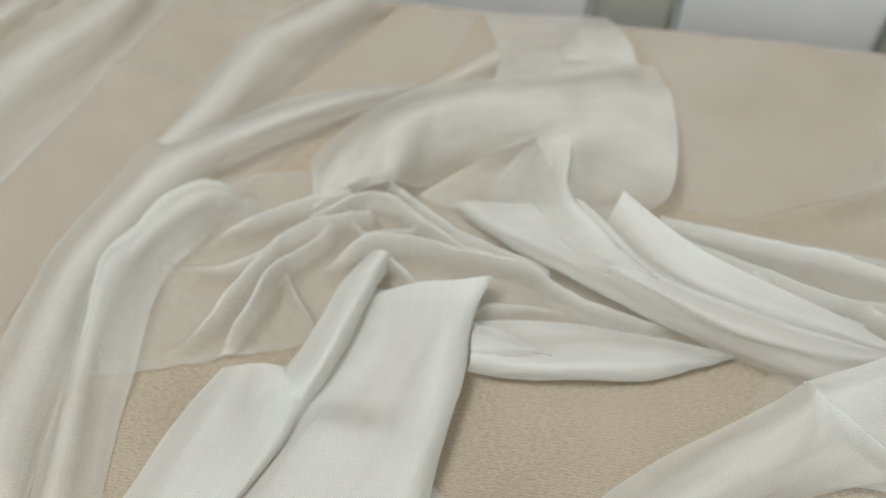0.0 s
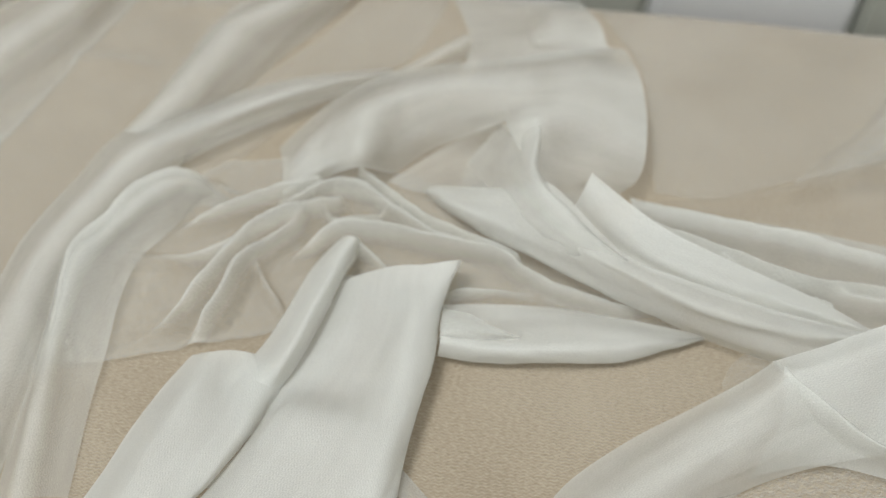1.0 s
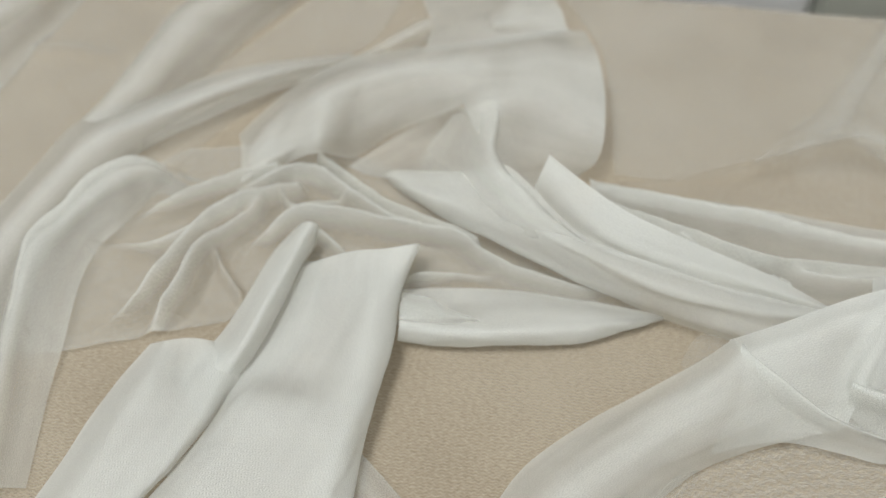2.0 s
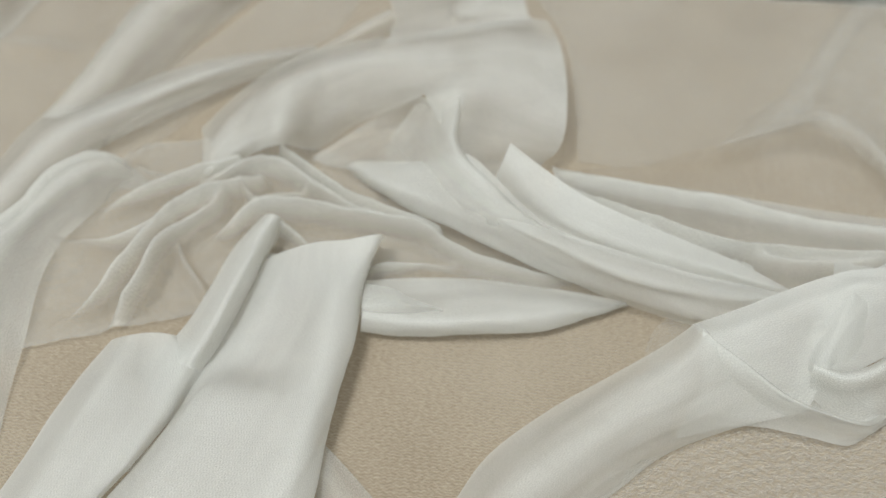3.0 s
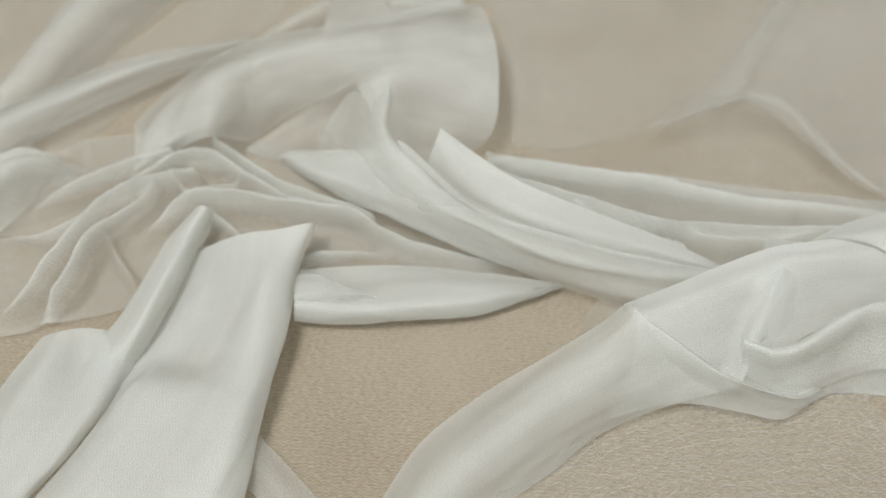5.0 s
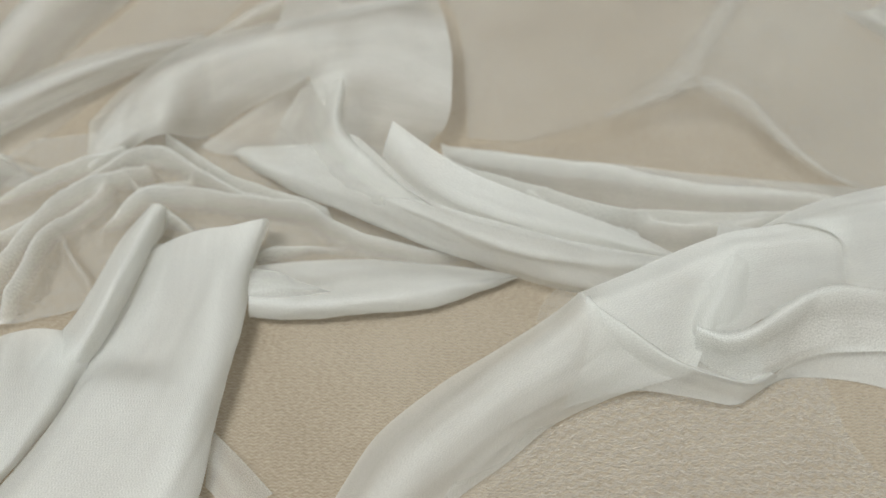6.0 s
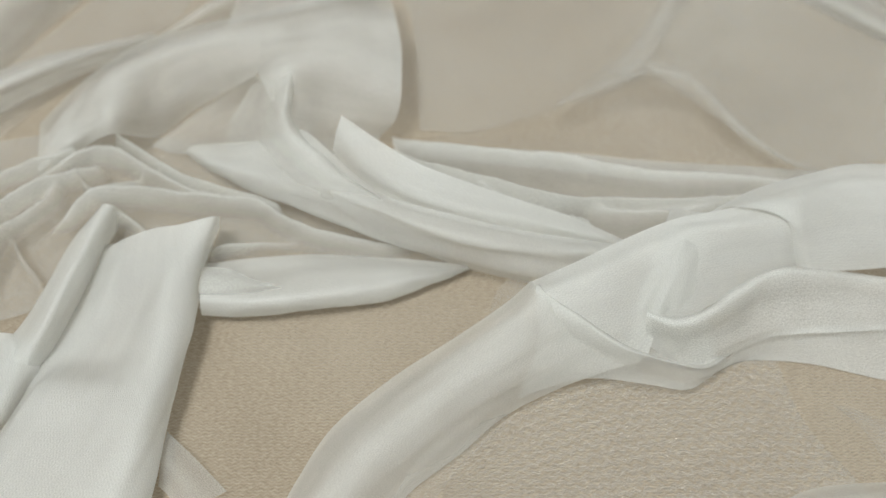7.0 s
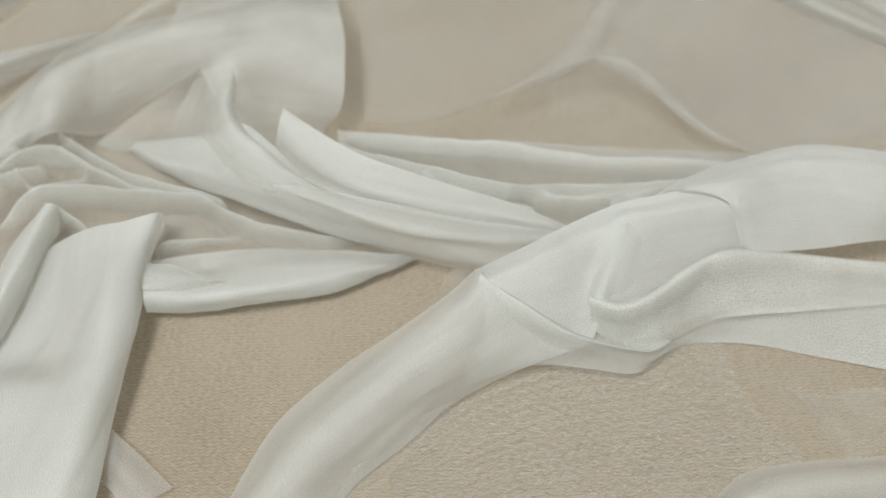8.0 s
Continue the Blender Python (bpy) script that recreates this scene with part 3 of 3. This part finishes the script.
fold("right_sheet", "broad rounded sheet of sheer white fabric", 44, 36, silky,
     [(265, 279, 42), (296, 295, 38), (329, 303, 37), (358, 303, 41), (398, 295, 38), (437, 286, 32)],
     [(280, 277, 50), (303, 278, 52), (326, 285, 48), (353, 287, 47), (390, 278, 42), (428, 269, 36)],
     [(302, 267, 49), (308, 264, 47), (328, 270, 45), (351, 268, 42), (384, 259, 38), (424, 255, 32)],
     [(309, 255, 26), (314, 250, 30), (331, 249, 27), (353, 250, 24), (385, 250, 24), (425, 246, 20)])
fold("corner_fold", "soft fold of sheer white fabric", 30, 24, sheer,
     [(259, 132, 2), (280, 145, 8), (303, 146, 12), (347, 143, 12), (383, 142, 12)],
     [(260, 120, 12), (278, 129, 22), (300, 131, 24), (337, 128, 24), (371, 126, 22)],
     [(268, 111, 3), (285, 114, 10), (305, 113, 10), (335, 111, 10), (369, 109, 10)])
fold("wisp", "thin crinkled wisp of sheer white fabric", 20, 20, thin,
     [(314, 190, 1), (324, 176, 1), (330, 158, 1), (338, 143, 1)],
     [(319, 187, 5), (328, 173, 7), (336, 158, 8), (345, 147, 8)],
     [(337, 179, 2), (343, 173, 3), (352, 164, 4), (363, 154, 5)],
     [(341, 183, 2), (350, 180, 6), (362, 177, 9), (381, 174, 9)])
fold("front_flap", "small turned corner of silky white fabric", 20, 16, sheer,
     [(-2, 209, 8), (10, 196, 6), (25, 178, 4)],
     [(-4, 196, 9), (5, 184, 10), (15, 171, 9)],
     [(-6, 184, 4), (-1, 178, 5), (4, 167, 5)])
fold("lining", "inner layer of the sheer white fabric beside the strip", 36, 14, veil,
     [(-38, 319, 8), (-43, 294, 7), (-50, 271, 6), (-62, 253, 6), (-77, 224, 5), (-94, 199, 5)],
     [(-32, 316, 13), (-37, 293, 9), (-43, 269, 6), (-58, 249, 7), (-72, 221, 9), (-90, 198, 9)],
     [(-25, 310, 19), (-29, 288, 14), (-36, 266, 6), (-54, 242, 9), (-71, 219, 9), (-87, 195, 12)])
fold("tucked_end", "small see-through bulge of the white fabric", 22, 16, thin,
     [(157, 259, 4), (163, 268, 11), (172, 271, 15), (181, 269, 13), (188, 267, 11)],
     [(158, 250, 4), (164, 257, 12), (172, 262, 17), (179, 260, 17), (185, 261, 14)],
     [(160, 247, 3), (166, 251, 6), (173, 258, 8), (179, 258, 10), (184, 258, 10)])
fold("under_wedge", "see-through wedge of the white fabric below the leg fold", 24, 12, thin,
     [(93, 155, 6), (114, 181, 14), (134, 191, 14), (156, 200, 8)],
     [(101, 154, 4), (122, 179, 7), (140, 191, 8), (158, 200, 5)],
     [(110, 154, 1), (130, 176, 1), (149, 191, 1), (161, 200, 1)])
fold("crepe_sheet", "flat single layer of white crepe over the beige cloth", 40, 30, crepe,
     [(123, 171, 1), (165, 204, 2), (215, 216, 2), (247, 209, 1), (271, 222, 1), (294, 222, 1)],
     [(122, 163, 1), (167, 179, 1), (209, 188, 1), (245, 188, 1), (273, 190, 1), (298, 182, 1)],
     [(121, 150, 1), (162, 152, 1), (214, 152, 1), (254, 152, 1), (286, 150, 1), (313, 151, 1)],
     [(122, 139, 1), (161, 134, 1), (212, 129, 1), (252, 126, 1), (293, 122, 1), (324, 120, 1)])
fold("far_layer", "flat single layer of the sheer white fabric", 60, 36, flat_layer,
     [(134, 374, 5), (166, 371, 13), (211, 385, 11), (253, 399, 9), (277, 405, 8), (312, 362, 6), (350, 324, 3), (391, 299, 2)],
     [(137, 413, 4), (173, 410, 8), (221, 414, 7), (270, 418, 6), (299, 411, 4), (342, 377, 3), (381, 342, 2), (424, 317, 1)],
     [(139, 460, 3), (179, 454, 3), (231, 456, 3), (284, 454, 2), (317, 440, 2), (358, 401, 2), (397, 362, 2), (438, 333, 1)],
     [(135, 490, 2), (184, 494, 2), (238, 494, 2), (292, 491, 2), (344, 474, 1), (388, 441, 1), (431, 407, 1), (484, 364, 1)],
     [(109, 553, 1), (191, 546, 1), (264, 535, 1), (337, 519, 1), (407, 496, 1), (474, 469, 1), (534, 432, 1), (572, 395, 1)])
fold("far_layer", "flat single layer of the sheer white fabric", 40, 24, flat_layer,
     [(-278, 351, 1), (-258, 393, 1), (-225, 467, 1), (-178, 564, 1)],
     [(-256, 279, 1), (-237, 341, 1), (-200, 430, 1), (-136, 566, 1)],
     [(-243, 234, 1), (-220, 322, 1), (-175, 426, 1), (-90, 568, 1)])
fold("far_layer", "flat single layer of the sheer white fabric", 30, 16, flat_layer,
     [(-151, 421, 2), (-96, 471, 2), (-53, 519, 2), (-25, 565, 1)],
     [(-119, 432, 2), (-67, 467, 2), (-27, 504, 2), (-2, 563, 1)],
     [(-80, 457, 2), (-39, 472, 3), (-5, 488, 3), (24, 555, 1)])
fold("tent_ridge", "doubled ridge of the see-through white sheet", 36, 12, thin,
     [(266, 395, 33), (281, 380, 40), (294, 364, 36), (308, 343, 29), (327, 327, 22), (345, 319, 17)],
     [(264, 384, 39), (279, 373, 43), (291, 357, 39), (306, 339, 31), (324, 324, 24), (344, 318, 18)],
     [(263, 378, 41), (279, 370, 40), (290, 355, 36), (304, 338, 28), (323, 324, 21), (343, 318, 16)])
fold("tent_ridge", "doubled edge of the see-through white sheet", 28, 12, thin,
     [(248, 411, 9), (260, 415, 19), (282, 442, 15), (306, 476, 11), (355, 533, 6)],
     [(251, 401, 18), (264, 407, 25), (286, 438, 17), (309, 472, 12), (358, 530, 7)],
     [(255, 395, 24), (272, 407, 23), (290, 437, 15), (315, 472, 9), (363, 530, 5)])
fold("tongue", "thin turned tongue of the sheer white fabric", 24, 14, sheer,
     [(16, 291, 21), (30, 286, 24), (39, 280, 24), (53, 274, 23)],
     [(15, 281, 24), (28, 277, 27), (39, 274, 27), (54, 273, 24)],
     [(15, 274, 25), (28, 273, 25), (41, 272, 24), (56, 274, 20)],
     [(14, 274, 18), (28, 272, 18), (41, 271, 18), (57, 274, 16)])
fold("side_fold", "low roll of sheer white fabric beside the broad one", 30, 20, sheer,
     [(-322, 513, 2), (-307, 538, 2), (-291, 576, 2)],
     [(-306, 478, 18), (-285, 513, 18), (-267, 546, 18)],
     [(-311, 477, 5), (-286, 505, 5), (-254, 552, 5)])
fold("dome_tuck", "small tuck of sheer fabric behind the domed fold", 30, 20, sheer,
     [(-15, 472, 8), (-1, 474, 16), (14, 482, 20), (30, 498, 16)],
     [(-14, 465, 12), (3, 463, 22), (18, 472, 24), (32, 490, 18)],
     [(-8, 468, 6), (8, 473, 8), (22, 479, 8), (33, 487, 8)])
fold("pleat", "sharp pleat of silky white fabric", 60, 30, sheer,
     [(43, 401, 32), (27, 390, 9), (33, 356, 18), (56, 328, 32), (84, 309, 40), (108, 304, 42)],
     [(56, 397, 48), (48, 374, 36), (54, 344, 42), (70, 323, 46), (88, 310, 46), (107, 304, 44)],
     [(67, 393, 53), (62, 361, 54), (67, 343, 55), (80, 326, 54), (93, 314, 50), (108, 305, 45)],
     [(71, 393, 50), (66, 367, 45), (72, 351, 44), (84, 333, 45), (96, 318, 45), (108, 306, 44)])

def ridge_web(name, label, mat, across, front, back, *ridges):
    """A single loose layer drawn up into ridges. A ridge: flank on its left, flank on its right (mm), bluntness, crest curve."""
    xs = np.linspace(across[0], across[1], across[2]) / 1000.0
    near, far = np.array(front) / 1000.0, np.array(back) / 1000.0
    y0, y1 = np.interp(xs, near[:, 0], near[:, 1]), np.interp(xs, far[:, 0], far[:, 1])
    share = np.linspace(0, 1, 190)[:, None]
    gx, gy = np.repeat(xs[None], 190, 0), y0 + (y1 - y0) * share
    wander = np.array([[(noise.noise((x * 45, y * 45, 3.1)), noise.noise((x * 45, y * 45, 8.7)), noise.noise((x * 70, y * 70, 1.3)), noise.noise((x * 190, y * 190, 6.2))) for x, y in zip(rx, ry)] for rx, ry in zip(gx, gy)])
    lift, ridge_cover = np.zeros_like(gx), np.zeros_like(gx)
    for left, right, blunt, crest in ridges:
        line = spline(np.array(crest) / 1000.0, 70)
        flow = np.gradient(line[:, :2], axis=0)
        flow /= np.linalg.norm(flow, axis=1, keepdims=True)
        qx, qy = gx + 0.0012 * wander[..., 0], gy + 0.0012 * wander[..., 1]
        best, at, run = np.full(gx.shape, 9.0), np.zeros(gx.shape, int), np.zeros(gx.shape)
        for k in range(len(line) - 1):
            (ax, ay), (bx, by) = line[k, :2], line[k + 1, :2] - line[k, :2]
            s = np.clip(((qx - ax) * bx + (qy - ay) * by) / (bx * bx + by * by), 0, 1)
            off = np.hypot(qx - ax - s * bx, qy - ay - s * by)
            run = np.where(off < best, s, run)
            at, best = np.where(off < best, k, at), np.minimum(off, best)
        crest_z = line[at, 2] + (line[at + 1, 2] - line[at, 2]) * run
        side = flow[at, 0] * (qy - line[at, 1]) - flow[at, 1] * (qx - line[at, 0])
        q = np.clip(np.sqrt(best**2 + 0.0008**2) / np.where(side > 0, left, right) * 1000.0, 0, 1)
        shape = (1 - q**blunt) ** 2
        height = crest_z * shape
        top = np.maximum(lift, height)
        lift = top + 0.004 * np.exp(-(np.abs(lift - height) / 0.005) ** 2) * np.minimum(shape, 0.6)
        # bright ridge line put into the cover, strongest at the crest
        ridge_cover = np.maximum(ridge_cover, np.minimum(crest_z / 0.018, 1.0) * (1 - q) ** 1.3)
    lift *= np.clip(share / 0.07, 0.25, 1)
    lift += 0.004 + 0.0013 * wander[..., 2] + 0.0007 * wander[..., 3]
    lift = np.maximum(lift, swell(gx, gy) + 0.002)
    return grid_mesh(name, np.stack([gx, gy, lift], 2), mat, fabric, label, 1.65 * ridge_cover - 0.65, 0.1)


ridge_web("ridge_web", "single sheer layer drawn up into many thin ridges", web_weave, (-200, 140, 345),
          ((-200, 258), (-172, 264), (-140, 270), (-76, 284), (-40, 300), (36, 300), (80, 292), (140, 284)),
          ((-200, 330), (-150, 372), (-110, 400), (-60, 405), (0, 388), (60, 348), (140, 300)),
          (26, 9, 1.6, [(-114, 379, 8), (-122, 380, 15), (-135, 377, 22), (-151, 366, 23), (-167, 344, 21), (-179, 322, 21), (-180, 292, 17), (-180, 267, 14)]),
          (8, 8, 1.3, [(-136, 342, 3), (-113, 352, 15), (-88, 362, 23), (-70, 369, 24), (-52, 371, 26)]),
          (9, 7, 1.2, [(-150, 330, 5), (-121, 325, 15), (-100, 330, 20), (-80, 342, 23), (-62, 355, 22)]),
          (8, 10, 1.2, [(-138, 275, 4), (-124, 286, 13), (-111, 305, 21), (-98, 324, 26), (-80, 344, 27), (-57, 355, 25), (-41, 362, 20)]),
          (7, 11, 1.2, [(-122, 257, 6), (-110, 277, 18), (-98, 300, 25), (-90, 322, 24), (-74, 336, 20), (-57, 356, 15)]),
          (5, 5, 1.2, [(-87, 333, 8), (-78, 313, 13), (-69, 299, 11), (-65, 290, 8)]),
          (10, 9, 1.2, [(-68, 323, 5), (-55, 333, 18), (-43, 339, 28), (-31, 339, 32), (-7, 336, 30), (20, 330, 28), (43, 324, 30), (57, 313, 28), (78, 303, 24), (107, 296, 18), (128, 295, 7)]),
          (6, 6, 1.2, [(-30, 331, 26), (-23, 327, 20), (-13, 318, 16)]),
          (7, 8, 1.2, [(-73, 362, 14), (-58, 365, 24), (-42, 369, 30), (-28, 364, 33), (-9, 349, 31), (11, 336, 28), (25, 330, 25)]),
          (7, 7, 1.2, [(-30, 380, 27), (-2, 350, 33), (22, 336, 32), (43, 327, 31), (55, 321, 27)]),
          (4, 4, 1.2, [(-55, 365, 18), (-48, 354, 22), (-40, 343, 26)]),
          (5, 5, 1.2, [(-44, 345, 25), (-26, 350, 22), (1, 353, 18)]),
          (6, 6, 1.2, [(19, 304, 14), (29, 306, 17), (47, 306, 14), (68, 304, 10)]))
fold("s_pleat", "soft curved pleat of silky white fabric", 64, 34, silky,
     [(254, 293, 30), (245, 275, 42), (240, 264, 43), (232, 252, 37), (225, 241, 29), (223, 233, 24), (233, 226, 20), (245, 224, 20)],
     [(259, 291, 32), (249, 271, 46), (244, 260, 47), (237, 248, 42), (229, 237, 35), (227, 230, 32), (233, 226, 30), (242, 224, 29)],
     [(262, 289, 33), (253, 269, 47), (248, 258, 48), (240, 245, 44), (232, 233, 39), (229, 228, 38), (233, 225, 37), (241, 224, 35)],
     [(266, 289, 32), (257, 269, 46), (253, 257, 46), (246, 245, 41), (239, 234, 35), (236, 231, 34), (238, 229, 33), (243, 228, 32)],
     [(273, 289, 30), (264, 269, 44), (262, 259, 41), (256, 247, 35), (249, 235, 29), (243, 233, 29), (242, 231, 29), (245, 231, 29)])
fold("pocket_net", "open net of pulled threads inside the soft pocket", 40, 24, mesh_weave,
     [(219, 227, 27), (230, 233, 29), (240, 229, 27), (259, 231, 26)],
     [(217, 223, 21), (230, 225, 18), (243, 223, 15), (261, 223, 15)],
     [(226, 218, 17), (237, 216, 13), (247, 214, 10), (264, 215, 8)])
ridge_web("rear_web", "thin layer of sheer white fabric gathered in low ridges", rear_weave, (118, 400, 300),
          ((118, 335), (161, 312), (211, 285), (246, 278), (303, 272), (400, 272)),
          ((118, 366), (150, 362), (218, 352), (260, 344), (315, 336), (400, 318)),
          (8, 13, 2.0, [(111, 376, 8), (124, 357, 24), (143, 347, 30), (178, 340, 29), (216, 332, 26), (253, 324, 20), (299, 320, 15), (360, 307, 9)]),
          (8, 9, 1.3, [(116, 359, 20), (125, 338, 36), (137, 329, 39), (154, 321, 40), (184, 309, 38), (204, 304, 34), (226, 305, 28), (256, 304, 24), (292, 302, 22), (349, 296, 12)]),
          (6, 8, 1.2, [(159, 317, 36), (173, 308, 38), (189, 300, 36), (208, 291, 32), (225, 281, 28), (239, 286, 10)]),
          (8, 10, 1.6, [(194, 322, 14), (212, 306, 22), (231, 299, 22), (262, 299, 18), (294, 302, 16)]))
